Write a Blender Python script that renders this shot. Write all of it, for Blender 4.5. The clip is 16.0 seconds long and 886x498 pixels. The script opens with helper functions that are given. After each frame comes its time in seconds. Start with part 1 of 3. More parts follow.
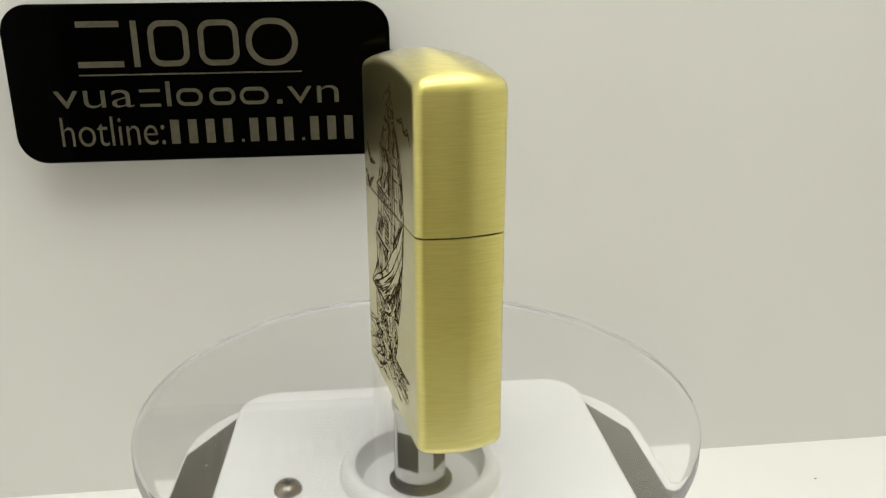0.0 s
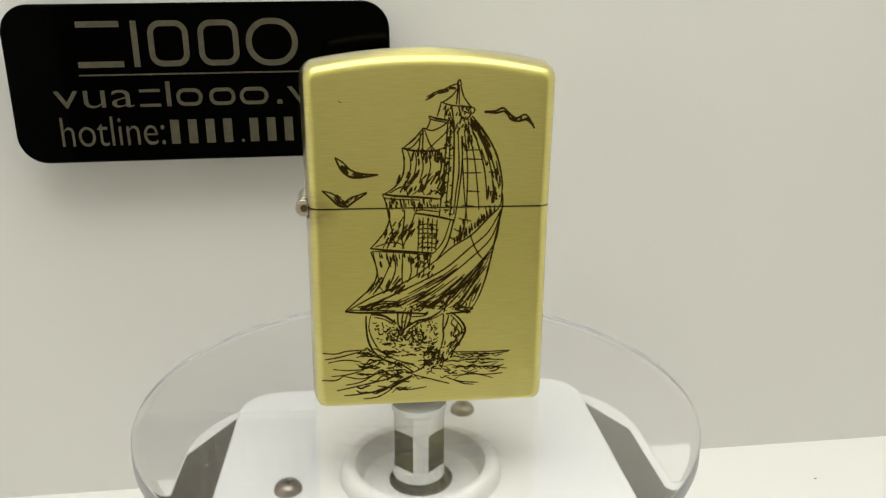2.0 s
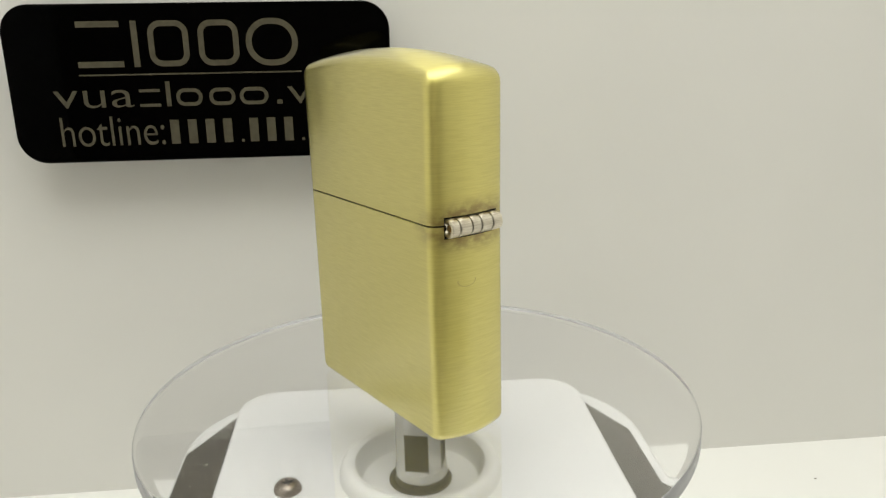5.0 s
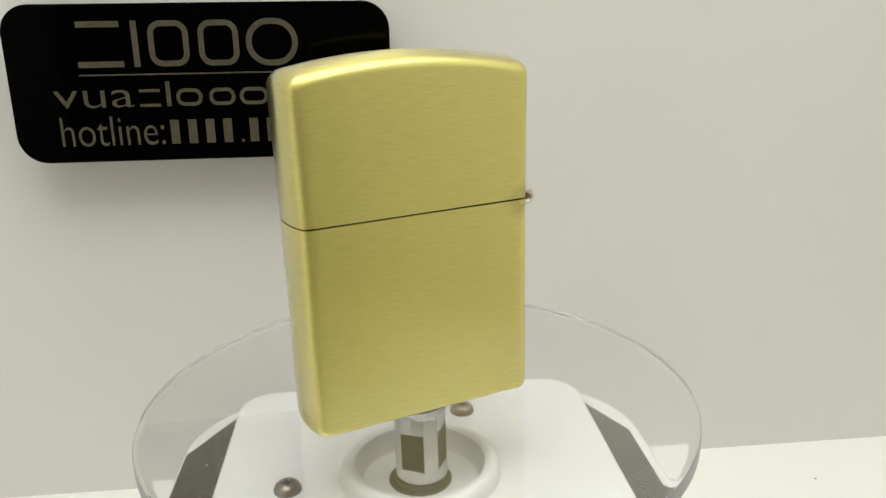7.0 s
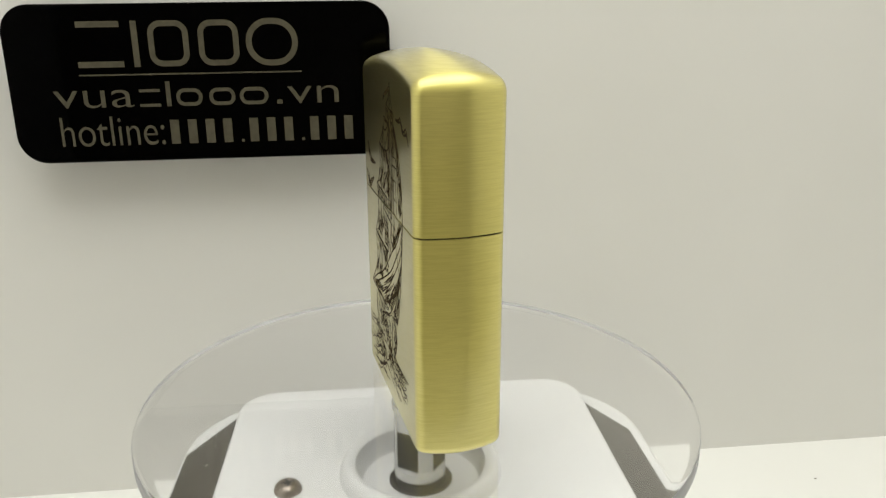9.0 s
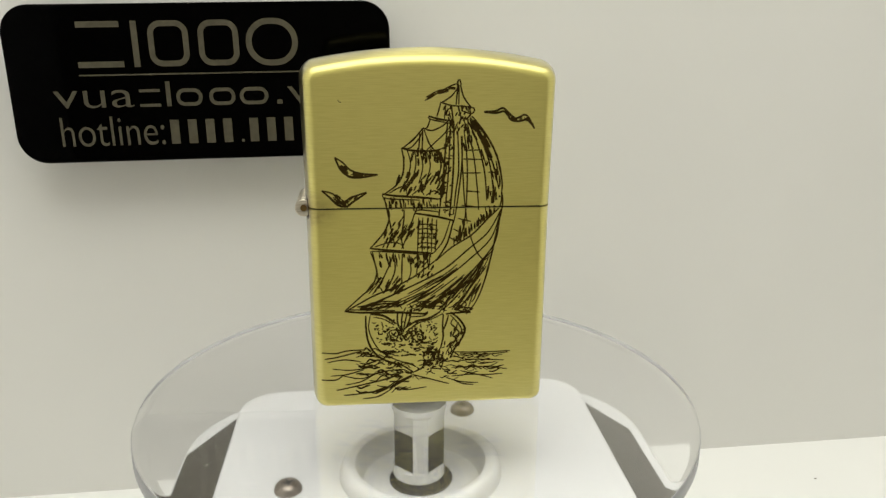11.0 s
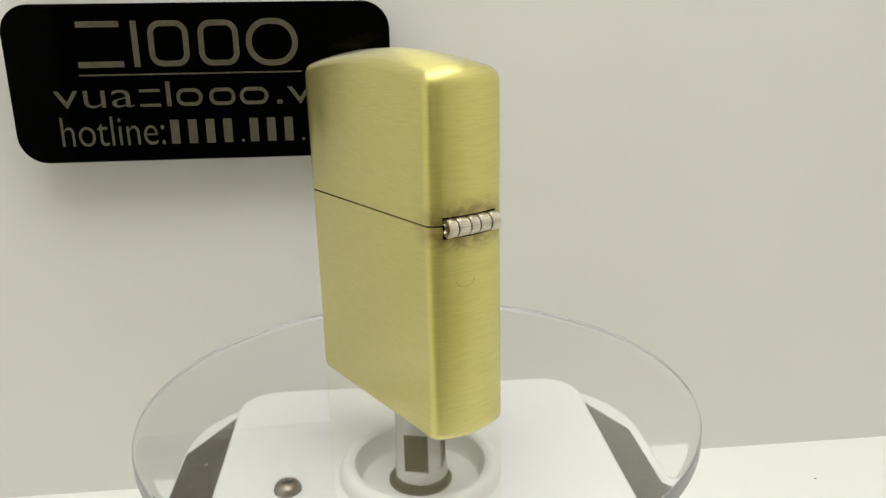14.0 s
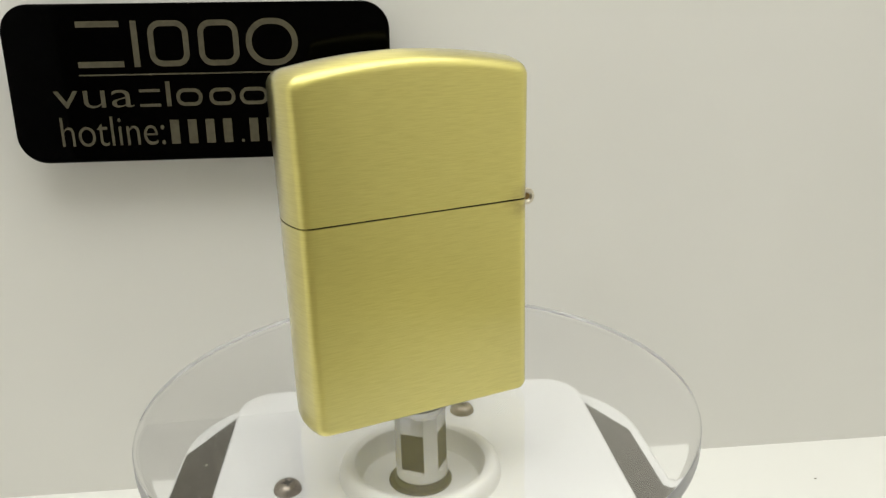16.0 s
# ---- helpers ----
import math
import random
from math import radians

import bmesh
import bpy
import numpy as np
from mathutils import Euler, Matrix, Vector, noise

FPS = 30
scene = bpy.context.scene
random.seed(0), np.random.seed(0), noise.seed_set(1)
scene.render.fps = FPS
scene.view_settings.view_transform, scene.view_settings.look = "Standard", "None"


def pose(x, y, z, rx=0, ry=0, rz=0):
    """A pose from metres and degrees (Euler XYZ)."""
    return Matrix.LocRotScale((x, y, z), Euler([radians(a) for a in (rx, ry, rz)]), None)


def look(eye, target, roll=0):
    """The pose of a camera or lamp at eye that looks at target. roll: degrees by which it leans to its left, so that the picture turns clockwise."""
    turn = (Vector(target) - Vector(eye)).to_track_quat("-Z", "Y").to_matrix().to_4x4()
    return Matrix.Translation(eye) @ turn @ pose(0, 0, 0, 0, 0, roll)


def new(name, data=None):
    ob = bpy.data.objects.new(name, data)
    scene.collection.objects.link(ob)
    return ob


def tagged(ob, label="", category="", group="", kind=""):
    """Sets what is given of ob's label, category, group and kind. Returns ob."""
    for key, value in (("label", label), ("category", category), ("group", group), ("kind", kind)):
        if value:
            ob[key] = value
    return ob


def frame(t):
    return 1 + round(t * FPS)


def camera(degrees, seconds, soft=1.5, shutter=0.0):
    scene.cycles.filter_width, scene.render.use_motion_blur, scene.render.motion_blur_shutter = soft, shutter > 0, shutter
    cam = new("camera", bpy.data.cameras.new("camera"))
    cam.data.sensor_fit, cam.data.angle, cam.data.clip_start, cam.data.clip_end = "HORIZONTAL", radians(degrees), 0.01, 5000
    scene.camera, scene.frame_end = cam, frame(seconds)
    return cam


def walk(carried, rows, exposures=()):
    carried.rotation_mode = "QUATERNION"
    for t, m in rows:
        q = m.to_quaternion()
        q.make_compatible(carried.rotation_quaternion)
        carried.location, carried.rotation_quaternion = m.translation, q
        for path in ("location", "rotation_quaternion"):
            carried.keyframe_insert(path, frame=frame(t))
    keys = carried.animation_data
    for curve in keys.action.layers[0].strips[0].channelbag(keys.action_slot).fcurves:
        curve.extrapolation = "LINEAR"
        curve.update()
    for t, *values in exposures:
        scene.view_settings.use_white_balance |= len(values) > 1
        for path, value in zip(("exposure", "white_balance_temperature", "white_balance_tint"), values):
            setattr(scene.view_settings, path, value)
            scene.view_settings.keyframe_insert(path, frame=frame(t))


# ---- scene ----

MM = 0.001

# ---- camera ----
cam = camera(58.2, 16.0, soft=1.4)
EYE = Vector((0.0, -0.12002, 0.06138))
AHEAD = Vector((0.03449, 0.95648, -0.28976))
STAND = look(EYE, EYE + AHEAD, -0.72)
walk(cam, [(0.0, STAND), (16.0, STAND)], exposures=[(0.0, 0.0, 6500, 10), (16.0, 0.0, 6500, 10)])

# ---- light ----
world = bpy.data.worlds.new("world")
scene.world = world
world.use_nodes = True
world.node_tree.nodes["Background"].inputs[0].default_value = (0.9, 0.93, 1.0, 1)
world.node_tree.nodes["Background"].inputs[1].default_value = 0.05


def area_lamp(name, eye, target, sx, sy, watts, colour):
    data = bpy.data.lights.new(name, "AREA")
    data.shape, data.size, data.size_y, data.energy, data.color = "RECTANGLE", sx, sy, watts, colour
    ob = new(name, data)
    ob.matrix_world = look(eye, target)
    return ob


area_lamp("light_box_lamp", (0.005, -0.09, 0.312), (0.005, -0.0899, 0.0), 0.33, 0.27, 0.85, (0.99, 1.0, 0.93))


# ---- materials ----
def material(name, colour, rough=0.5, metal=0.0, **more):
    m = bpy.data.materials.new(name)
    m.use_nodes = True
    b = m.node_tree.nodes["Principled BSDF"]
    b.inputs["Base Color"].default_value = (*colour, 1)
    b.inputs["Roughness"].default_value = rough
    b.inputs["Metallic"].default_value = metal
    for key, value in more.items():
        b.inputs[key.replace("_", " ")].default_value = value
    return m


def node(m, kind, **values):
    n = m.node_tree.nodes.new(kind)
    for key, value in values.items():
        n.inputs[key].default_value = value
    return n


def wire(m, a, out, b, inp):
    m.node_tree.links.new(a.outputs[out], b.inputs[inp])


def shader(m):
    return m.node_tree.nodes["Principled BSDF"]


def grain(m, scale, stretch, detail=4.0):
    """Noise in the thing's own space, stretched along some axes."""
    co = node(m, "ShaderNodeTexCoord")
    mp = node(m, "ShaderNodeMapping")
    mp.inputs["Scale"].default_value = stretch
    tx = node(m, "ShaderNodeTexNoise", Scale=scale, Detail=detail)
    wire(m, co, "Object", mp, "Vector")
    wire(m, mp, "Vector", tx, "Vector")
    return tx


def ramp(m, source, low, high, a, b):
    r = m.node_tree.nodes.new("ShaderNodeMapRange")
    r.inputs[1].default_value, r.inputs[2].default_value = a, b
    r.inputs[3].default_value, r.inputs[4].default_value = low, high
    wire(m, source, 0, r, 0)
    return r


def tint(m, source, a, b, low=0.3, high=0.7):
    r = ramp(m, source, 0.0, 1.0, low, high)
    mix = m.node_tree.nodes.new("ShaderNodeMix")
    mix.data_type = "RGBA"
    mix.inputs[6].default_value, mix.inputs[7].default_value = (*a, 1), (*b, 1)
    wire(m, r, 0, mix, 0)
    m.node_tree.links.new(mix.outputs[2], shader(m).inputs["Base Color"])


def bump(m, source, strength, distance):
    b = node(m, "ShaderNodeBump", Strength=strength, Distance=distance)
    wire(m, source, 0, b, "Height")
    wire(m, b, 0, shader(m), "Normal")


def brushed(name, light, dark, rough, lacquer=0.0):
    """Metal brushed level round the thing: fine long scratches over slow upright unevenness, under clear lacquer."""
    m = material(name, light, rough, 1.0, Anisotropic=0.97, Anisotropic_Rotation=0.25, Coat_Weight=lacquer, Coat_Roughness=0.20, Coat_IOR=1.75)
    streak = grain(m, 1.0, (300, 300, 9500), 4)
    tint(m, streak, dark, light, 0.38, 0.60)
    r = ramp(m, streak, rough + 0.03, rough - 0.02, 0.3, 0.7)
    wire(m, r, 0, shader(m), "Roughness")
    slow = grain(m, 1.0, (210, 210, 14), 2)
    lines = node(m, "ShaderNodeBump", Strength=1.0, Distance=0.000007)
    waves = node(m, "ShaderNodeBump", Strength=1.0, Distance=0.00006)
    wire(m, streak, 0, lines, "Height")
    wire(m, slow, 0, waves, "Height")
    wire(m, lines, 0, waves, "Normal")
    wire(m, waves, 0, shader(m), "Normal")
    t = node(m, "ShaderNodeTangent")
    t.direction_type, t.axis = "RADIAL", "Z"
    wire(m, t, 0, shader(m), "Tangent")
    return m


def tarnish(m, centre, squash, near, far, colour, amount):
    """A brown stain of its own outline round one spot of the thing."""
    co = node(m, "ShaderNodeTexCoord")
    sub = node(m, "ShaderNodeVectorMath")
    sub.operation = "SUBTRACT"
    sub.inputs[1].default_value = centre
    mul = node(m, "ShaderNodeVectorMath")
    mul.operation = "MULTIPLY"
    mul.inputs[1].default_value = squash
    size = node(m, "ShaderNodeVectorMath")
    size.operation = "LENGTH"
    wire(m, co, "Object", sub, 0)
    wire(m, sub, 0, mul, 0)
    wire(m, mul, 0, size, 0)
    fall = m.node_tree.nodes.new("ShaderNodeMapRange")
    fall.interpolation_type = "SMOOTHSTEP"
    fall.inputs[1].default_value, fall.inputs[2].default_value = near, far
    fall.inputs[3].default_value, fall.inputs[4].default_value = amount, 0.0
    wire(m, size, "Value", fall, 0)
    blot = ramp(m, grain(m, 700, (1, 1, 1.6), 3), 0.45, 1.0, 0.35, 0.6)
    both = node(m, "ShaderNodeMath")
    both.operation = "MULTIPLY"
    wire(m, fall, 0, both, 0)
    wire(m, blot, 0, both, 1)
    under = shader(m).inputs["Base Color"].links[0].from_socket
    mix = m.node_tree.nodes.new("ShaderNodeMix")
    mix.data_type = "RGBA"
    mix.inputs[7].default_value = (*colour, 1)
    m.node_tree.links.new(under, mix.inputs[6])
    wire(m, both, 0, mix, 0)
    m.node_tree.links.new(mix.outputs[2], shader(m).inputs["Base Color"])


BRASS = brushed("brushed_brass", (0.740, 0.660, 0.190), (0.680, 0.600, 0.164), 0.34, 1.0)
tarnish(BRASS, (-0.0188, 0.0, 0.0326), (0.6, 0.42, 1.0), 0.0018, 0.0046, (0.26, 0.17, 0.055), 0.85)
WORN = material("worn_brass", (0.30, 0.20, 0.08), 0.42, 1.0)
DULL = material("dull_brass", (0.52, 0.43, 0.14), 0.45, 1.0)
NICKEL = brushed("nickel", (0.74, 0.69, 0.58), (0.56, 0.50, 0.40), 0.32)
ENGRAVED = material("engraved_brown", (0.030, 0.020, 0.006), 0.7, 0.0, Specular_IOR_Level=0.06)
tint(ENGRAVED, grain(ENGRAVED, 900, (1, 1, 1)), (0.024, 0.0145, 0.0022), (0.054, 0.034, 0.0058))
# near-black that stands for the shade in the lid gap and hinge slot
SEAM = material("gap_shade", (0.004, 0.0035, 0.002), 0.7, 0.0, Specular_IOR_Level=0.1)
def acrylic(name, low, high):
    m = material(name, (0.985, 0.985, 0.995), 0.02, 0.0, IOR=1.49, Transmission_Weight=1.0)
    wire(m, ramp(m, grain(m, 60, (1, 1, 1)), low, high, 0.4, 0.75), 0, shader(m), "Roughness")
    return m


HAZED = acrylic("hazed_acrylic", 0.03, 0.055)
EDGE = material("acrylic_edge", (0.93, 0.93, 0.98), 0.50, 0.0, IOR=1.49, Transmission_Weight=0.72, Specular_IOR_Level=0.3)
# white mixed into the clear acrylic stands for light passing through the post
WHITENED = material("whitened_acrylic", (0.96, 0.96, 0.95), 0.06, 0.0, IOR=1.49, Transmission_Weight=0.62)
REFRACTED = material("dark_refraction", (0.062, 0.058, 0.050), 0.5)
PLASTIC = material("white_plastic", (0.80, 0.79, 0.77), 0.38)
tint(PLASTIC, grain(PLASTIC, 45, (1, 1, 1)), (0.625, 0.623, 0.613), (0.665, 0.662, 0.652))
bump(PLASTIC, grain(PLASTIC, 2500, (1, 1, 1)), 0.05, 0.00005)
CELL = material("solar_cell", (0.055, 0.048, 0.040), 0.30, 0.0, Coat_Weight=0.8, Coat_Roughness=0.15)
speck = grain(CELL, 1400, (1, 1, 1), 1)
tint(CELL, speck, (0.068, 0.060, 0.048), (0.55, 0.52, 0.46), 0.725, 0.77)
SCREW = material("dull_metal", (0.30, 0.26, 0.22), 0.42, 1.0)
tint(SCREW, grain(SCREW, 500, (1, 1, 1)), (0.20, 0.17, 0.14), (0.36, 0.32, 0.28))
SPINDLE = material("grey_spindle_shade", (0.075, 0.070, 0.064), 0.55, 0.2)
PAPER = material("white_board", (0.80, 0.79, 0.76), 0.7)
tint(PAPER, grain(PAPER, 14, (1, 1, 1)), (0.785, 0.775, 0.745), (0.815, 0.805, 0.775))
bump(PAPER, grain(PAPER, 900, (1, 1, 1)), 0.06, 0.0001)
# the walls' white board, lightened to stand for stronger light from above
FLOOR = material("lightened_floor_board", (0.88, 0.87, 0.84), 0.5)
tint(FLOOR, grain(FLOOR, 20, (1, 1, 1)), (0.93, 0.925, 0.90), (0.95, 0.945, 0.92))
ROOM = material("unseen_room_wall", (0.05, 0.05, 0.05), 0.8)
tint(ROOM, grain(ROOM, 4, (1, 1, 1)), (0.50, 0.46, 0.39), (0.56, 0.515, 0.44))
TABLE = material("unseen_brown_table", (0.1, 0.08, 0.05), 0.6)
tint(TABLE, grain(TABLE, 9, (1, 6, 1)), (0.10, 0.075, 0.048), (0.15, 0.115, 0.075))
SIGN = material("black_gloss", (0.0003, 0.0003, 0.0003), 0.05, 0.0, Specular_IOR_Level=0.045)
wire(SIGN, ramp(SIGN, grain(SIGN, 50, (1, 1, 1)), 0.03, 0.07, 0.3, 0.7), 0, shader(SIGN), "Roughness")
GOLD = material("dull_gold_print", (0.20, 0.17, 0.105), 0.45, 0.2)
tint(GOLD, grain(GOLD, 800, (1, 1, 1)), (0.080, 0.070, 0.045), (0.108, 0.095, 0.062))
SPECK = material("dust", (0.25, 0.22, 0.18), 0.8)


# ---- mesh helpers ----
def part(name, bm, mat, parent=None, label="", smooth=40):
    me = bpy.data.meshes.new(name)
    bm.normal_update()
    bm.to_mesh(me)
    bm.free()
    me.materials.append(mat)
    if smooth:
        for p in me.polygons:
            p.use_smooth = True
        me.set_sharp_from_angle(angle=radians(smooth))
    ob = new(name, me)
    if parent:
        ob.parent = parent
    if label:
        tagged(ob, label)
    return ob


def slab(x0, y0, z0, x1, y1, z1, bevel=0.0):
    bm = bmesh.new()
    bmesh.ops.create_cube(bm, size=1)
    bmesh.ops.scale(bm, vec=(x1 - x0, y1 - y0, z1 - z0), verts=bm.verts)
    bmesh.ops.translate(bm, vec=((x0 + x1) / 2, (y0 + y1) / 2, (z0 + z1) / 2), verts=bm.verts)
    if bevel:
        bmesh.ops.bevel(bm, geom=bm.edges[:], offset=bevel, segments=2, affect="EDGES")
    return bm


def lathe(profile, steps=64, centre=(0, 0)):
    """Turns a closed or open (radius, z) profile round the z axis; a radius of 0 closes it."""
    bm = bmesh.new()
    rows = []
    for r, z in profile:
        if r < 1e-9:
            rows.append([bm.verts.new((centre[0], centre[1], z))])
        else:
            rows.append([bm.verts.new((centre[0] + r * math.cos(a), centre[1] + r * math.sin(a), z))
                         for a in (2 * math.pi * k / steps for k in range(steps))])
    for a, b in zip(rows, rows[1:]):
        for k in range(steps):
            j = (k + 1) % steps
            if len(a) == 1 and len(b) == 1:
                continue
            if len(a) == 1:
                bm.faces.new((a[0], b[j], b[k]))
            elif len(b) == 1:
                bm.faces.new((a[k], a[j], b[0]))
            else:
                bm.faces.new((a[k], a[j], b[j], b[k]))
    bmesh.ops.recalc_face_normals(bm, faces=bm.faces[:])
    return bm


def rounded(hx, hy, r, steps=10):
    """A rounded rectangle about the origin, anticlockwise."""
    pts = []
    for cx, cy, a0 in ((hx - r, hy - r, 0), (-hx + r, hy - r, 90), (-hx + r, -hy + r, 180), (hx - r, -hy + r, 270)):
        for k in range(steps + 1):
            a = radians(a0 + 90 * k / steps)
            pts.append((cx + r * math.cos(a), cy + r * math.sin(a)))
    return pts


def loft(rings, cap=True):
    bm = bmesh.new()
    rows = [[bm.verts.new(p) for p in ring] for ring in rings]
    for a, b in zip(rows, rows[1:]):
        for k in range(len(a)):
            j = (k + 1) % len(a)
            bm.faces.new((a[k], a[j], b[j], b[k]))
    if cap:
        bm.faces.new(rows[0][::-1])
        bm.faces.new(rows[-1])
    bmesh.ops.recalc_face_normals(bm, faces=bm.faces[:])
    return bm


def turned(bm, degrees):
    bmesh.ops.rotate(bm, cent=(0, 0, 0), matrix=Matrix.Rotation(radians(degrees), 3, "Z"), verts=bm.verts)
    return bm


def structure(name, bm, mat, label, smooth=0):
    return tagged(part(name, bm, mat, None, label, smooth), label, name.split("_")[0], kind="structure")


# ---- light box ----
FLOOR_Z = -0.050
WALL = Matrix.Translation((0, 0, 0)) @ Matrix.Rotation(math.atan2(0.067845, 0.997696), 4, "Z")
WALL_Y = 0.05647


def on_wall(bm):
    bmesh.ops.transform(bm, matrix=WALL, verts=bm.verts)
    return bm


# floor stops short; an unseen dark table is added to darken the brass reflections
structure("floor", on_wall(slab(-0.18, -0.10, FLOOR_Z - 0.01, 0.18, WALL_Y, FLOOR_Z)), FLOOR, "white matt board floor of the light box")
structure("table", on_wall(slab(-0.60, -0.43, FLOOR_Z - 0.03, 0.60, WALL_Y, FLOOR_Z - 0.010)), TABLE, "unseen brown table top, added to darken the brass reflections")
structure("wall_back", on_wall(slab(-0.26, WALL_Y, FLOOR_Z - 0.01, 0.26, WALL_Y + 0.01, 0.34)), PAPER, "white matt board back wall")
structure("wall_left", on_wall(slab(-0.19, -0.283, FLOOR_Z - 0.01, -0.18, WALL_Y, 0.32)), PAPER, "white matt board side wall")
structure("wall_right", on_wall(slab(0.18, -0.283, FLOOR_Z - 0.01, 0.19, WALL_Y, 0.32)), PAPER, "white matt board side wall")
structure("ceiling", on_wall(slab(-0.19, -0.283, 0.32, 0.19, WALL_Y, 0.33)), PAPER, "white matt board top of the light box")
# unseen wall added in front; its place and beige set what the brass reflects
structure("wall_front", on_wall(slab(-0.60, -0.44, -0.30, 0.60, -0.43, 0.60)), ROOM, "unseen plain beige wall, added in front for the brass to reflect")


# ---- sign ----
def make_sign():
    u0, u1, z0, z1 = -0.0783, -0.0008, 0.0312, 0.0631
    sign = new("name_sign")
    sign.matrix_world = WALL @ Matrix.Translation((-0.03864, WALL_Y - 0.0051, 0.04756)) @ Matrix.Rotation(radians(90), 4, "X") @ Matrix.Diagonal((0.9711, 0.9711, 0.9711, 1))
    hx, hz = (u1 - u0) / 2, (z1 - z0) / 2
    tagged(sign, "glossy black plate with dull gold print on the white wall", "sign")
    rings = []
    for inset, depth in ((0.0, -0.00525), (0.0, 0.0036), (0.00012, 0.0039), (0.0004, 0.0040), (0.0009, 0.0040), (0.0014, 0.0040)):
        rings.append([(x, y, depth) for x, y in rounded(hx - inset, hz - inset, 0.0058 - inset, 12)])
    part("plate", loft(rings), SIGN, sign)
    top = 0.0040
    cu, cz = (u0 + u1) / 2, (z0 + z1) / 2

    def bar(name, a, b, c, d, label=""):
        part(name, slab(a * MM - cu, c * MM - cz, top + 0.00002, b * MM - cu, d * MM - cz, top + 0.00008), GOLD, sign, label, 0)

    def hoop(a, b, c, d, t, r):
        """A plain open block in place of a brand mark."""
        hx2, hy2 = (b - a) / 2 * MM, (d - c) / 2 * MM
        mx, my = (a + b) / 2 * MM - cu, (c + d) / 2 * MM - cz
        outer, inner = rounded(hx2, hy2, r * MM, 8), rounded(hx2 - t * MM, hy2 - t * MM, max(r - t, 0.15) * MM, 8)
        bm = bmesh.new()
        o = [bm.verts.new((mx + x, my + y, top + 0.00006)) for x, y in outer]
        i = [bm.verts.new((mx + x, my + y, top + 0.00006)) for x, y in inner]
        for k in range(len(o)):
            j = (k + 1) % len(o)
            bm.faces.new((o[k], o[j], i[j], i[k]))
        r = bmesh.ops.extrude_face_region(bm, geom=bm.faces[:])
        bmesh.ops.translate(bm, vec=(0, 0, -0.00005), verts=[v for v in r["geom"] if isinstance(v, bmesh.types.BMVert)])
        bmesh.ops.recalc_face_normals(bm, faces=bm.faces[:])
        part("brand_block", bm, GOLD, sign, "", 0)

    def word(body, a, b, low, high, label):
        """Printed letters that fill the given width; high is given for words without tall letters."""
        text = bpy.data.curves.new("word", "FONT")
        text.body, text.size, text.extrude, text.offset = body, 0.0079, 0.00003, -0.00006
        holder = bpy.data.objects.new("word", text)
        scene.collection.objects.link(holder)
        bpy.context.view_layer.update()
        me = bpy.data.meshes.new_from_object(holder.evaluated_get(bpy.context.evaluated_depsgraph_get()))
        bpy.data.objects.remove(holder)
        x0, x1 = min(v.co.x for v in me.vertices), max(v.co.x for v in me.vertices)
        y0, y1 = min(v.co.y for v in me.vertices), max(v.co.y for v in me.vertices)
        for v in me.vertices:
            v.co.x = (v.co.x - x0) / (x1 - x0) * (b - a) * MM + a * MM - cu
            v.co.y = (v.co.y - y0) / (y1 - y0) * (high - low) * MM + low * MM - cz
            v.co.z += top + 0.00005
        me.materials.clear()
        me.materials.append(GOLD)
        ob = new("word", me)
        ob.parent = sign
        tagged(ob, label)

    # brand mark as plain strokes, blocks and rings
    bar("brand_block", -63.6, -55.2, 58.5, 59.7)
    bar("brand_block", -64.0, -55.0, 50.6, 51.8)
    bar("brand_block", -53.0, -51.8, 50.6, 59.7)
    hoop(-49.8, -41.8, 50.6, 59.7, 1.15, 2.6)
    hoop(-39.9, -31.8, 50.6, 59.7, 1.15, 2.6)
    hoop(-30.4, -19.8, 50.4, 59.9, 1.20, 4.7)
    bar("rule", -64.2, -19.4, 48.95, 49.25, "thin gold rule")
    word("vua", -69.8, -53.9, 42.5, 46.1, "gold printed word vua")
    bar("site_bar", -52.8, -48.6, 45.5, 46.1)
    bar("site_bar", -52.8, -48.6, 42.5, 43.1)
    bar("site_bar", -47.4, -46.5, 42.5, 47.6)
    hoop(-45.4, -40.1, 42.5, 46.1, 0.75, 1.7)
    hoop(-38.7, -33.4, 42.5, 46.1, 0.75, 1.7)
    hoop(-32.5, -26.6, 42.5, 46.1, 0.75, 1.8)
    bar("site_bar", -24.9, -23.8, 42.5, 43.4)
    word("vn", -22.6, -12.0, 42.5, 46.1, "gold printed word vn")
    x = -47.6
    for mark in "ddddpdddpddd":
        if mark == "d":
            bar("digit_bar", x + 0.35, x + 2.15, 34.7, 39.7)
            x += 3.62
        else:
            bar("digit_bar", x + 0.3, x + 0.9, 34.7, 35.3)
            x += 1.8
    word("hotline:", -69.3, -48.5, 34.6, 40.7, "gold printed word hotline")


make_sign()


# ---- turntable ----
TURN = 3.0
PLATE_Z, RING_Z, WELL_Z = -0.0163, -0.0138, -0.0178
table = tagged(new("display_turntable"), "white solar display turntable with a clear acrylic platter", "turntable")


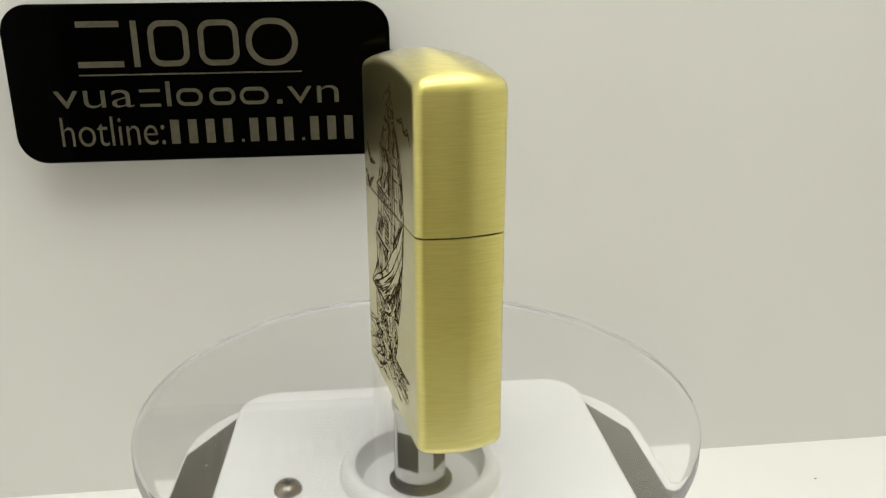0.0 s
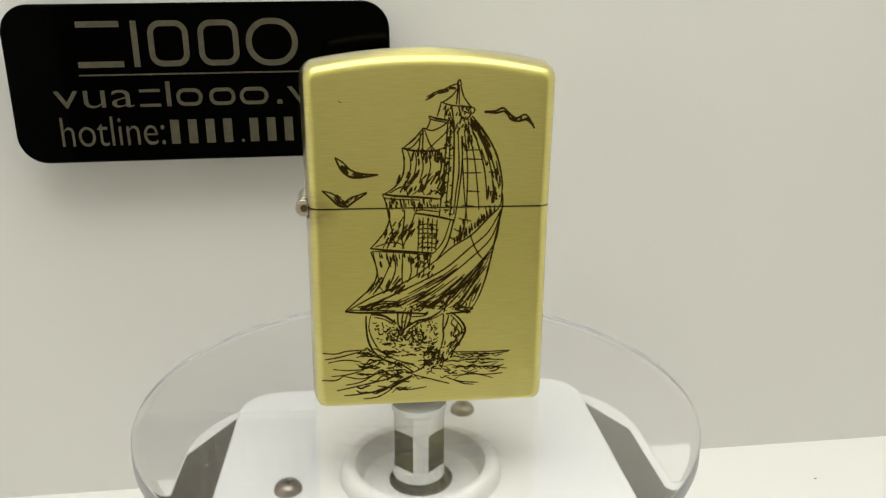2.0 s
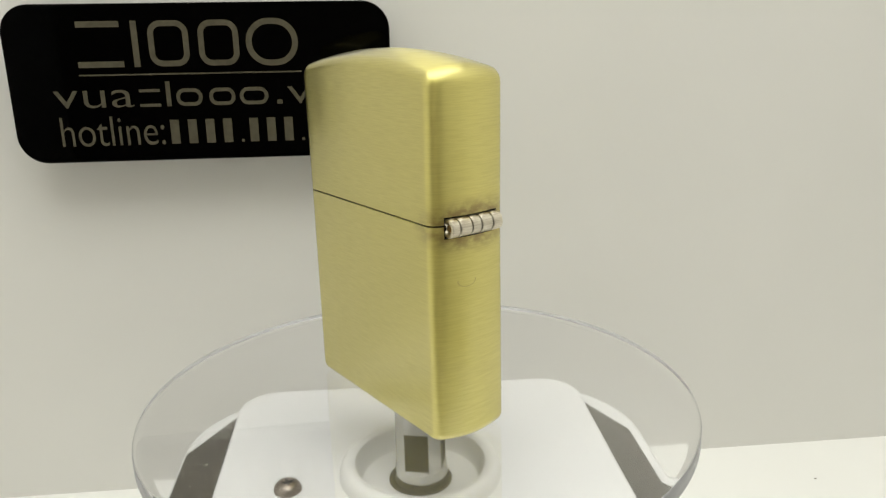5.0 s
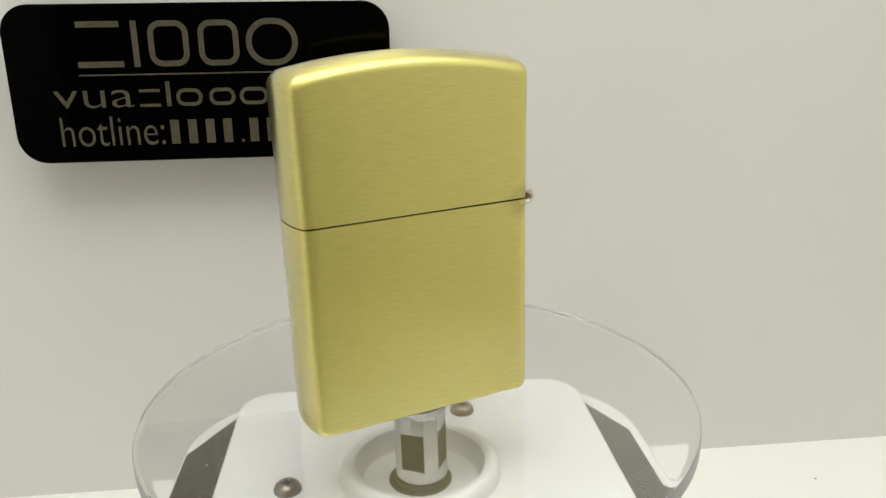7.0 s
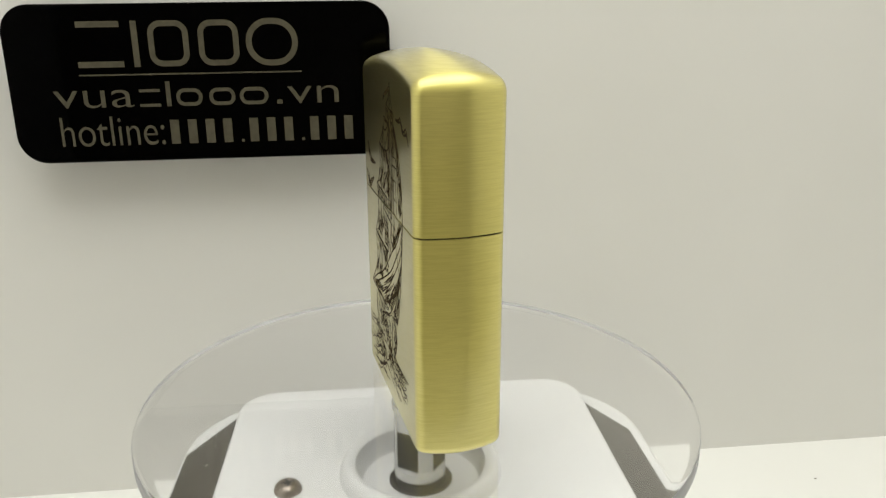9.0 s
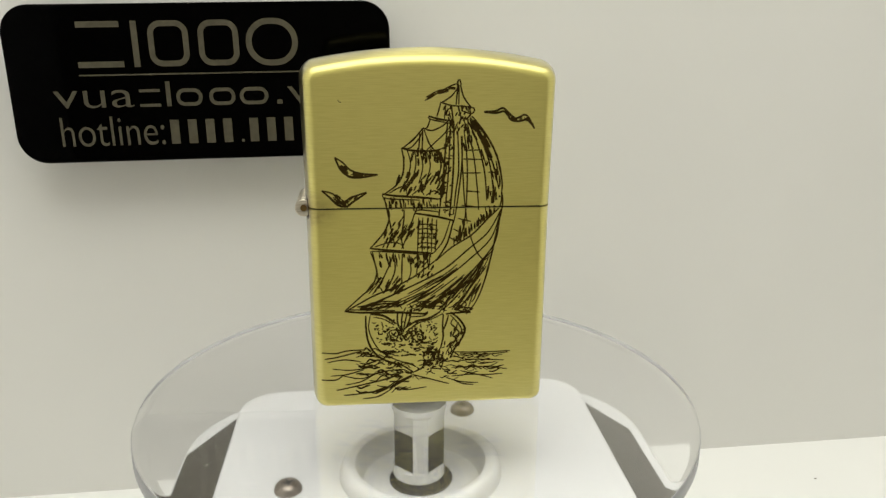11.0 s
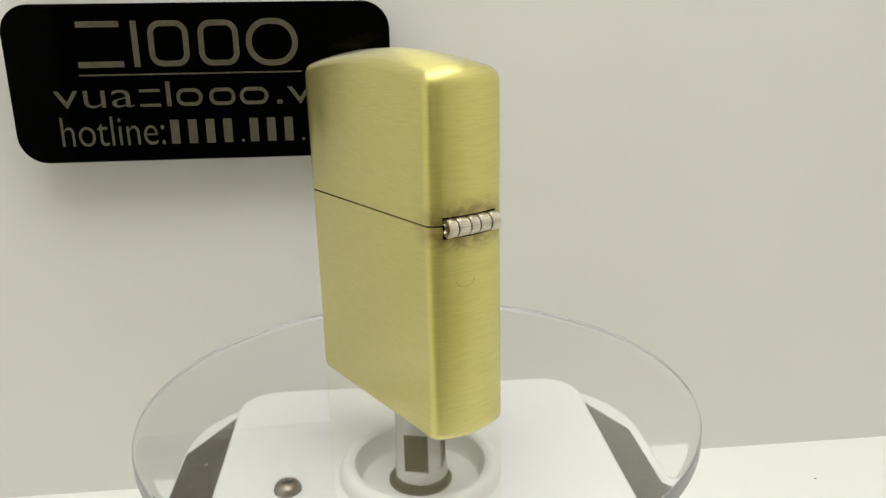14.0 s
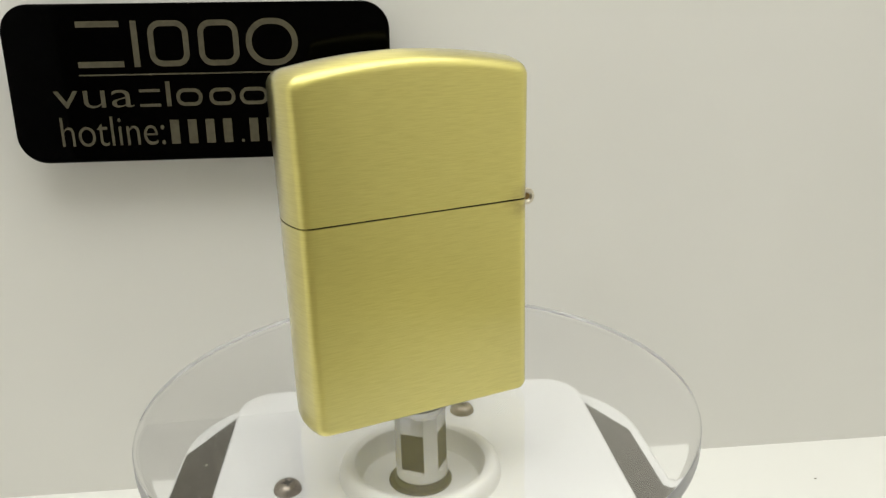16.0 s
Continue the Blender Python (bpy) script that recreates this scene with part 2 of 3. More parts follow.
def make_base():
    def outline(hx, hy, r):
        """A rounded rectangle with its straight sides divided, so that a round hole can meet it."""
        pts, out = rounded(hx, hy, r, 10), []
        for k, (x, y) in enumerate(pts):
            out.append((x, y))
            if k % 11 == 10:
                x2, y2 = pts[(k + 1) % len(pts)]
                out += [(x + (x2 - x) * j / 14, y + (y2 - y) * j / 14) for j in range(1, 14)]
        return out

    # body: a low rounded box that widens towards the floor
    rings = []
    low = PLATE_Z - 0.0006
    for hx, hy, r, z in ((0.0395, 0.0285, 0.018, FLOOR_Z), (0.0400, 0.0290, 0.018, FLOOR_Z + 0.002), (0.0420, 0.0308, 0.020, -0.0205),
                         (0.0422, 0.0310, 0.020, -0.0182), (0.0420, 0.0308, 0.020, -0.0173), (0.0415, 0.0303, 0.0198, low),
                         (0.0412, 0.0300, 0.0195, low), (0.0408, 0.0296, 0.0192, low)):
        rings.append([(x, y, z) for x, y in outline(hx, hy, r)])
    rings.append([(0.0122 * x / math.hypot(x, y), 0.0122 * y / math.hypot(x, y), low) for x, y, z in rings[-1]])
    part("body", turned(loft(rings, False), TURN), PLASTIC, table)
    # raised middle plate between the solar cells
    rings = []
    for inset, z in ((0.0, PLATE_Z - 0.0030), (0.0, PLATE_Z - 0.0003), (0.0001, PLATE_Z - 0.0001), (0.0003, PLATE_Z), (0.0008, PLATE_Z), (0.0014, PLATE_Z)):
        rings.append([(x, y, z) for x, y in outline(0.0343 - inset, 0.0322 - inset, 0.0075 - inset)])
    rings.append([(0.0122 * x / math.hypot(x, y), 0.0122 * y / math.hypot(x, y), PLATE_Z) for x, y, z in rings[-1]])
    part("top_plate", turned(loft(rings, False), TURN), PLASTIC, table, "white plastic top plate")
    # raised well round the post
    prof = [(0.0139, PLATE_Z - 0.0005), (0.0137, PLATE_Z + 0.0010), (0.0132, RING_Z - 0.0004), (0.0126, RING_Z), (0.0117, RING_Z),
            (0.0111, RING_Z - 0.0003), (0.0108, RING_Z - 0.0010), (0.0105, WELL_Z + 0.0006), (0.0099, WELL_Z), (0.0090, WELL_Z), (0.0, WELL_Z)]
    part("well", lathe(prof, 72), PLASTIC, table, "white plastic ring round the post")
    # low dark spindle disc also stands for the shaded hole round the post foot
    prof = [(0.0054, WELL_Z), (0.0054, WELL_Z + 0.0002), (0.0052, WELL_Z + 0.0003), (0.0044, WELL_Z + 0.0003), (0.0040, WELL_Z + 0.0009), (0.0, WELL_Z + 0.0009)]
    part("spindle", lathe(prof, 48), SPINDLE, table, "dark grey spindle disc, also standing for the shaded hole round the foot")
    for side in (-1, 1):
        bm = bmesh.new()
        near, far = (34.5, 41.4) if side < 0 else (33.7, 39.9)
        flat = [(near, -22.0), (far, -9.5), (far, 9.8), (near, 22.4)]
        lower = [bm.verts.new((side * x * MM, y * MM, PLATE_Z - 0.00058)) for x, y in flat]
        upper = [bm.verts.new((side * x * MM, y * MM, PLATE_Z - 0.0003)) for x, y in flat]
        bm.faces.new(upper)
        bm.faces.new(lower[::-1])
        for k in range(4):
            j = (k + 1) % 4
            bm.faces.new((lower[k], lower[j], upper[j], upper[k]))
        bmesh.ops.recalc_face_normals(bm, faces=bm.faces[:])
        part("solar_panel", turned(bm, TURN), CELL, table, "dusty dark grey solar cell", 0)
    for x, y in ((-22.0, -4.6), (8.4, 20.4)):
        prof = [(0.0023, PLATE_Z), (0.0023, PLATE_Z + 0.0003), (0.0021, PLATE_Z + 0.0009), (0.0016, PLATE_Z + 0.0014),
                (0.0009, PLATE_Z + 0.0016), (0.0005, PLATE_Z + 0.0014), (0.0, PLATE_Z + 0.0013)]
        screw = part("screw", lathe(prof, 32, (x * MM, y * MM)), SCREW, table, "dull brown-grey domed screw")
        # dark crossed bars stand for the shade inside the cross recess
        for turn in (20, 110):
            bm = slab(-0.0011, -0.00022, PLATE_Z + 0.0012, 0.0011, 0.00022, PLATE_Z + 0.00158)
            turned(bm, turn)
            bmesh.ops.translate(bm, vec=(x * MM, y * MM, 0), verts=bm.verts)
            part("recess", bm, SPINDLE, screw, "dark crossed bars for the shade in the screw's cross recess", 0)


make_base()


def make_platter():
    R, T = 0.04495, 0.0030
    prof = [(0.0, 0.0), (R - 0.0016, 0.0), (R - 0.0004, 0.0), (R - 0.0001, -0.0001), (R, -0.0004), (R, -T + 0.0004), (R - 0.0001, -T + 0.0001), (R - 0.0004, -T), (R - 0.0016, -T), (0.0, -T)]
    disc = part("platter", lathe(prof, 160), HAZED, table, "clear acrylic round platter", 50)
    disc.data.materials.append(EDGE)
    for f in disc.data.polygons:
        if abs(f.normal.z) < 0.5:
            f.material_index = 1
    disc.visible_shadow = False
    # eight-sided post on a round foot, with a round flange under the platter
    rings = []
    for r, z, flat in ((0.0046, -T - 0.0001, 0), (0.0046, -T - 0.0010, 0), (0.0042, -T - 0.0016, 1), (0.0042, -0.0143, 1),
                       (0.0044, -0.0147, 0), (0.0044, -0.0163, 0), (0.0041, -0.0166, 0)):
        ring = []
        for k in range(64):
            a = 2 * math.pi * k / 64
            f = 1.0
            if flat:
                wide = 0.0038 / max(math.cos((a % (math.pi / 2)) - math.pi / 4), 0.3)
                slim = 0.0042 / max(math.cos(((a + math.pi / 4) % (math.pi / 2)) - math.pi / 4), 0.3)
                f = min(wide, slim) / r
            ring.append((r * f * math.cos(a), r * f * math.sin(a), z))
        rings.append(ring)
    post = part("post", loft(rings), WHITENED, disc, "clear acrylic eight-sided post, whitened for light passing through it", 20)
    post.visible_shadow = False
    # dark plates on the four wide faces stand for dark refractions in the post
    for k in range(4):
        bm = slab(0.00381, -0.0020, -0.0142, 0.00386, 0.0020, -0.0076)
        bmesh.ops.rotate(bm, cent=(0, 0, 0), matrix=Matrix.Rotation(radians(45 + 90 * k), 3, "Z"), verts=bm.verts)
        part("post_refraction", bm, REFRACTED, disc, "dark grey plate standing for a dark refraction in the post", 0)
    return disc


platter = make_platter()


# ---- lighter ----
HALF_W, HALF_D, SEAM_Z = 0.01880, 0.00632, 0.0329
BOW = 30.0


def side_x(y):
    """Where the bowed narrow side lies at the depth y."""
    return -HALF_W + BOW * y * y


def case_outline(e):
    """Front outline of the case, drawn in by e: rounded foot corners and a bowed top."""
    hw, zb = HALF_W - e, e * 0.50
    rb, rt = max(0.0018 - e * 0.4, 0.0004), max(0.0027 - e * 0.8, 0.0004)
    crown, shoulder = 0.0559 - e, 0.0543 - e
    pts = []
    for k in range(9):
        a = radians(180 + 90 * k / 8)
        pts.append((-hw + rb + rb * math.cos(a), zb + rb + rb * math.sin(a)))
    for k in range(1, 12):
        pts.append((-hw + rb + (2 * hw - 2 * rb) * k / 12, zb))
    for k in range(9):
        a = radians(270 + 90 * k / 8)
        pts.append((hw - rb + rb * math.cos(a), zb + rb + rb * math.sin(a)))
    for k in range(1, 10):
        pts.append((hw, zb + rb + (shoulder - rt - zb - rb) * k / 10))
    steps = 8
    for k in range(steps + 1):
        a = radians(80 * k / steps)
        pts.append((hw - rt + rt * math.cos(a), shoulder - rt + rt * math.sin(a)))
    x0, z0 = pts[-1]
    for k in range(1, 24):
        f = k / 24
        x = x0 - 2 * x0 * f
        pts.append((x, z0 + (crown - z0) * (1 - (x / x0) ** 2)))
    for k in range(steps, -1, -1):
        a = radians(80 * k / steps)
        pts.append((-hw + rt - rt * math.cos(a), shoulder - rt + rt * math.sin(a)))
    for k in range(9, 0, -1):
        pts.append((-hw, zb + rb + (shoulder - rt - zb - rb) * k / 10))
    return pts


def case_shell():
    """Flat front and back, rounded edges, and narrow sides that bow outwards a little."""
    r, n, y1 = 0.0017, 10, 0.00512
    lean = math.atan(2 * BOW * y1)
    arc = [radians(90) + (lean - radians(90)) * k / n for k in range(n + 1)]
    depth = [(HALF_D - r * (1 - math.sin(a)), BOW * y1 * y1 + r * (math.cos(lean) - math.cos(a))) for a in arc]
    edge = depth[0][1] + 0.0006
    depth += [(y1 * (1 - k / 9), BOW * (y1 * (1 - k / 9)) ** 2) for k in range(1, 9)]
    rings = [[(x, -y, z) for x, z in case_outline(e)] for y, e in depth]
    middle = [[(x, 0.0, z) for x, z in case_outline(0.0)]]
    back = [[(x, -y, z) for x, y, z in ring] for ring in rings[::-1]]
    first = [(x, -HALF_D, z) for x, z in case_outline(edge)]
    last = [(x, HALF_D, z) for x, z in case_outline(edge)]
    bm = loft([first] + rings + middle + back + [last])
    for v in bm.verts:
        # the lid widens a hair towards the top
        v.co.x *= 1 + 0.015 * min(max(v.co.z - SEAM_Z, 0.0) / 0.018, 1.0)
    return bm


def cut(bm, z, keep_top):
    geom = bm.verts[:] + bm.edges[:] + bm.faces[:]
    made = bmesh.ops.bisect_plane(bm, geom=geom, plane_co=(0, 0, z), plane_no=(0, 0, 1), clear_inner=keep_top, clear_outer=not keep_top)
    edges = [e for e in made["geom_cut"] if isinstance(e, bmesh.types.BMEdge)]
    bmesh.ops.holes_fill(bm, edges=edges, sides=0)
    bmesh.ops.recalc_face_normals(bm, faces=bm.faces[:])
    return bm


class Etching:
    """Ribbons a hair above the front face, kept apart for lid and case."""

    def __init__(self):
        self.lid, self.case = bmesh.new(), bmesh.new()
        self.rng = random.Random(7)

    def ribbon(self, pts, width, taper=True):
        n, width = len(pts), width * 1.27
        y = -HALF_D - 0.000012 - self.rng.random() * 0.000006
        half = []
        for k, (x, z) in enumerate(pts):
            a, b = pts[max(k - 1, 0)], pts[min(k + 1, n - 1)]
            dx, dz = b[0] - a[0], b[1] - a[1]
            d = math.hypot(dx, dz) or 1.0
            f = k / (n - 1)
            w = width / 2 * (0.72 + 0.28 * math.sin(math.pi * f) if taper else 1.0) * (0.9 + 0.2 * self.rng.random())
            half.append((x - dz / d * w, z + dx / d * w, x + dz / d * w, z - dx / d * w))
        for k in range(n - 1):
            z_mid = (pts[k][1] + pts[k + 1][1]) / 2
            if abs(z_mid - SEAM_Z * 1000) < 0.09:
                continue
            bm = self.lid if z_mid > SEAM_Z * 1000 else self.case
            a, b = half[k], half[k + 1]
            quad = [bm.verts.new((p * MM, y, q * MM)) for p, q in ((a[0], a[1]), (b[0], b[1]), (b[2], b[3]), (a[2], a[3]))]
            bm.faces.new(quad[::-1])

    def pen(self, width, *knots):
        pts, n = [], len(knots)
        for k in range(n - 1):
            p0, p1, p2, p3 = knots[max(k - 1, 0)], knots[k], knots[k + 1], knots[min(k + 2, n - 1)]
            steps = max(3, int(math.dist(p1, p2) / 0.35))
            for s in range(steps):
                t = s / steps
                pts.append(tuple(0.5 * (2 * b + (c - a) * t + (2 * a - 5 * b + 4 * c - d) * t * t + (3 * b - a - 3 * c + d) * t ** 3)
                                 for a, b, c, d in zip(p0, p1, p2, p3)))
        pts.append(knots[-1])
        self.ribbon(pts, width)

    def hatch(self, x0, z0, x1, z1, n, length, angle, spread, width):
        r = self.rng
        for _ in range(n):
            x, z = r.uniform(x0, x1), r.uniform(z0, z1)
            a = radians(angle + r.uniform(-spread, spread))
            d = length * r.uniform(0.45, 1.1) / 2
            c = r.uniform(-0.12, 0.12) * d
            dx, dz = math.cos(a) * d, math.sin(a) * d
            self.pen(width * r.uniform(0.7, 1.3), (x - dx, z - dz), (x - dz / d * c, z + dx / d * c), (x + dx, z + dz))

    def fan(self, one, two, n, s0, s1, length, width, u0=0.0, u1=1.0):
        """Strokes that follow two guide lines of equally many knots, anywhere between them."""
        r, last = self.rng, len(one) - 1

        def at(s, u):
            k = min(int(s * last), last - 1)
            f = s * last - k
            a, b = [tuple(p + (q - p) * f for p, q in zip(g[k], g[k + 1])) for g in (one, two)]
            return (a[0] + (b[0] - a[0]) * u, a[1] + (b[1] - a[1]) * u)

        for _ in range(n):
            u, s = r.uniform(u0, u1), r.uniform(s0, s1)
            d = length * r.uniform(0.35, 1.0)
            v = min(max(u + r.uniform(-0.03, 0.03), u0), u1)
            self.pen(width * r.uniform(0.7, 1.3), at(s, u), at(min(s + d / 2, s1), (u + v) / 2), at(min(s + d, s1), v))

    def scribble(self, x0, z0, x1, z1, n, length, width):
        r = self.rng
        for _ in range(n):
            p = (r.uniform(x0, x1), r.uniform(z0, z1))
            a, knots = r.uniform(0, 6.28), [p]
            for _ in range(r.choice((2, 2, 3))):
                a += r.uniform(-1.2, 1.2)
                p = (p[0] + math.cos(a) * length / 2 * r.uniform(0.5, 1), p[1] + math.sin(a) * length / 2 * r.uniform(0.5, 1))
                knots.append(p)
            self.pen(width * r.uniform(0.55, 1.3), *knots)

    def waves(self, x0, z0, x1, z1, n, length, width):
        r = self.rng
        for _ in range(n):
            x, z = r.uniform(x0, x1), r.uniform(z0, z1)
            d, lean, rise = length * r.uniform(0.4, 1.0) / 2, r.uniform(-0.35, 0.35), r.uniform(-0.5, 0.6)
            self.pen(width * r.uniform(0.7, 1.4), (x - d, z - lean * d), (x - d * 0.3, z + rise), (x + d * 0.4, z + rise * 0.3), (x + d, z + lean * d))


def draw_ship():
    """A three-masted ship under sail on rough water, with three gulls; millimetres on the front face."""
    e = Etching()
    pen, hatch, fan, scribble, waves = e.pen, e.hatch, e.fan, e.scribble, e.waves
    # pennant and masthead
    pen(0.19, (-0.9, 48.7), (0.8, 49.7), (2.9, 50.8), (3.8, 51.1))
    pen(0.19, (-0.7, 49.2), (1.1, 50.1), (2.7, 50.3))
    pen(0.30, (-0.6, 48.9), (0.4, 49.5))
    pen(0.30, (1.0, 49.7), (2.5, 50.1))
    pen(0.34, (2.5, 50.5), (3.5, 50.4))
    pen(0.21, (3.8, 50.1), (3.8, 51.3), (4.1, 51.6), (4.3, 50.9))
    pen(0.19, (3.9, 51.1), (3.7, 49.3), (3.6, 48.1))
    pen(0.19, (4.2, 50.9), (4.7, 49.2), (5.8, 47.7))
    pen(0.17, (4.0, 50.9), (4.0, 48.1))
    pen(0.19, (3.8, 50.5), (2.9, 49.3), (1.5, 48.4))
    pen(0.19, (1.3, 48.5), (2.9, 48.0), (4.5, 47.9))
    pen(0.19, (4.1, 47.9), (6.2, 47.6), (5.9, 46.8), (4.6, 47.2))
    pen(0.19, (1.4, 48.5), (1.1, 47.3), (0.8, 46.4))
    pen(0.17, (2.1, 47.9), (1.9, 46.0))
    pen(0.22, (2.9, 48.1), (3.2, 45.8))
    pen(0.22, (3.9, 47.9), (4.4, 46.1))
    # topgallant
    pen(0.26, (-0.4, 46.5), (0.9, 46.1), (2.7, 45.8))
    pen(0.17, (-0.4, 46.4), (-0.0, 46.0), (2.9, 45.4))
    pen(0.19, (-0.1, 46.1), (-0.6, 44.8), (-1.2, 44.7))
    pen(0.21, (-1.2, 44.8), (-2.4, 43.3), (-4.1, 41.9))
    pen(0.19, (-1.2, 44.8), (0.1, 44.4), (1.7, 45.1), (2.7, 46.0))
    pen(0.19, (-1.2, 44.7), (-1.3, 41.6))
    pen(0.19, (-1.6, 44.1), (-1.8, 41.7))
    pen(0.19, (-1.0, 44.5), (-0.2, 42.4), (1.0, 41.0))
    pen(0.17, (2.9, 45.1), (1.7, 43.7), (-0.6, 41.6))
    pen(0.17, (2.9, 44.6), (2.6, 42.8), (1.7, 41.8), (-0.3, 41.4))
    pen(0.26, (-4.3, 41.9), (-2.8, 41.5), (1.0, 41.4))
    pen(0.17, (-4.3, 41.9), (-3.0, 41.9), (-1.6, 43.5), (-1.2, 44.7))
    # topsail
    pen(0.21, (-4.3, 41.9), (-4.0, 40.0), (-4.2, 37.9), (-5.3, 36.2), (-7.2, 34.9))
    pen(0.17, (-3.5, 41.6), (-3.0, 39.6), (-3.5, 37.0))
    pen(0.17, (-2.4, 41.4), (-2.2, 39.6), (-2.8, 36.6))
    pen(0.17, (-1.6, 41.4), (-1.2, 39.1), (-1.8, 36.6))
    pen(0.17, (-0.6, 41.2), (-0.1, 39.1), (-1.0, 36.2))
    pen(0.21, (0.5, 41.2), (1.5, 39.5), (0.9, 36.8))
    pen(0.22, (0.9, 41.2), (2.2, 39.3), (2.0, 37.6), (1.4, 34.8))
    pen(0.17, (-6.2, 35.2), (-4.1, 36.2), (-3.5, 34.9))
    pen(0.17, (-2.8, 34.9), (-1.6, 35.7), (-1.0, 34.8))
    pen(0.17, (-0.7, 34.8), (0.5, 35.5), (1.5, 34.8))
    pen(0.29, (-7.2, 35.1), (-5.3, 34.8), (-1.6, 34.5), (1.2, 34.2))
    pen(0.17, (-7.2, 35.0), (-6.5, 34.4), (-1.6, 34.1))
    # course
    pen(0.21, (-7.0, 34.5), (-6.2, 32.0), (-6.7, 29.8), (-7.9, 28.1), (-9.1, 26.8))
    pen(0.19, (-6.9, 34.5), (-6.1, 30.6), (-5.4, 26.9))
    pen(0.19, (-4.1, 34.3), (-4.0, 31.5), (-4.4, 28.4), (-4.1, 26.6))
    pen(0.17, (-1.6, 33.9), (-2.4, 32.1), (-3.3, 29.3), (-4.4, 26.6))
    pen(0.27, (-2.4, 32.1), (0.5, 31.6), (3.4, 30.9))
    pen(0.17, (-2.4, 32.1), (-1.6, 32.6), (1.4, 32.2))
    pen(0.17, (-1.8, 31.4), (-2.0, 26.1))
    pen(0.17, (-1.2, 31.4), (-1.3, 26.0))
    pen(0.17, (-0.5, 31.3), (-0.5, 26.0))
    pen(0.17, (0.2, 31.3), (0.1, 26.0))
    pen(0.17, (0.9, 31.1), (0.7, 26.0))
    pen(0.29, (-9.2, 26.8), (-6.3, 26.4), (0.4, 25.8))
    pen(0.17, (-9.0, 26.3), (-5.4, 26.1), (0.1, 25.5))
    pen(0.17, (-8.4, 27.0), (-6.3, 27.6), (-4.6, 27.4), (-4.1, 26.6))
    # lower course
    pen(0.21, (-9.1, 26.3), (-8.2, 23.2), (-8.9, 20.9), (-10.7, 19.1), (-13.1, 16.9))
    pen(0.19, (-8.8, 26.3), (-8.2, 23.2), (-7.7, 21.3), (-6.3, 24.0), (-5.7, 25.8))
    pen(0.19, (-5.7, 26.1), (-5.4, 23.5), (-6.1, 21.3), (-6.8, 19.9))
    pen(0.19, (-4.3, 25.8), (-4.4, 23.1), (-4.4, 20.9))
    pen(0.17, (-3.3, 25.7), (-3.0, 23.0), (-3.6, 21.2))
    pen(0.17, (-8.9, 19.4), (-7.9, 20.6), (-7.2, 19.5))
    pen(0.17, (-1.8, 25.7), (-2.2, 22.1))
    pen(0.17, (-1.0, 25.7), (-1.1, 22.5))
    pen(0.17, (-0.1, 25.7), (-0.3, 23.3))
    # spanker
    pen(0.24, (5.9, 46.5), (7.9, 44.0), (9.7, 40.7), (10.6, 36.9), (10.6, 35.0))
    pen(0.21, (5.7, 46.3), (7.6, 43.2), (9.2, 39.4), (10.2, 35.6))
    pen(0.19, (5.6, 46.1), (7.3, 43.2), (8.7, 39.4), (9.3, 35.6))
    pen(0.19, (5.4, 45.7), (6.7, 42.8), (7.9, 38.6), (8.4, 33.9))
    pen(0.17, (5.0, 44.9), (6.2, 41.1), (6.9, 36.0), (7.2, 32.4))
    pen(0.19, (4.8, 44.5), (5.3, 40.3), (5.4, 36.1), (5.2, 31.7), (4.7, 28.7))
    pen(0.19, (3.9, 44.1), (4.1, 38.6), (3.7, 35.2), (3.4, 31.8))
    pen(0.17, (4.4, 43.6), (4.7, 38.6), (5.0, 34.4), (5.5, 30.4))
    pen(0.17, (4.8, 41.5), (7.2, 41.5))
    pen(0.17, (4.5, 40.2), (7.6, 40.1))
    pen(0.17, (4.7, 38.1), (7.4, 38.1))
    pen(0.17, (5.2, 35.4), (7.3, 35.2))
    pen(0.17, (8.2, 35.2), (9.2, 35.2))
    pen(0.17, (8.5, 38.2), (10.0, 38.1))
    pen(0.17, (4.6, 33.2), (7.4, 32.9))
    pen(0.17, (4.1, 31.2), (6.1, 30.7))
    pen(0.22, (10.6, 35.1), (10.4, 33.0), (8.7, 31.2), (6.2, 28.6), (3.2, 26.7), (0.9, 24.7))
    pen(0.17, (3.4, 29.6), (4.7, 28.9))
    pen(0.17, (2.8, 28.3), (3.8, 27.7))
    # masts
    pen(0.22, (2.4, 45.7), (1.9, 38.7), (1.2, 31.4))
    pen(0.19, (2.8, 45.7), (2.6, 38.7), (2.1, 32.0))
    pen(0.24, (3.3, 45.7), (3.3, 38.6), (2.8, 31.4))
    pen(0.19, (4.6, 43.6), (4.5, 38.6), (3.8, 32.6), (3.4, 30.5))
    pen(0.22, (3.4, 30.9), (2.5, 27.4), (0.8, 24.6))
    pen(0.17, (2.9, 30.9), (1.9, 27.8), (0.4, 25.8))
    # great sail sweep
    pen(0.22, (10.6, 35.3), (10.8, 33.2), (10.0, 29.0), (9.4, 25.9), (8.5, 21.8), (7.2, 18.1), (5.6, 15.8))
    pen(0.22, (10.5, 32.3), (8.7, 29.0), (5.8, 26.4), (1.5, 22.9), (-5.5, 19.4), (-10.7, 17.0))
    pen(0.19, (10.6, 32.5), (9.2, 28.1), (5.8, 24.6), (1.5, 21.1), (-2.9, 17.9))
    pen(0.19, (10.5, 31.6), (9.7, 27.2), (6.7, 23.2), (3.2, 19.2), (1.5, 16.4))
    pen(0.17, (5.7, 29.5), (6.4, 27.3), (7.3, 25.5), (8.2, 24.6), (8.8, 25.0))
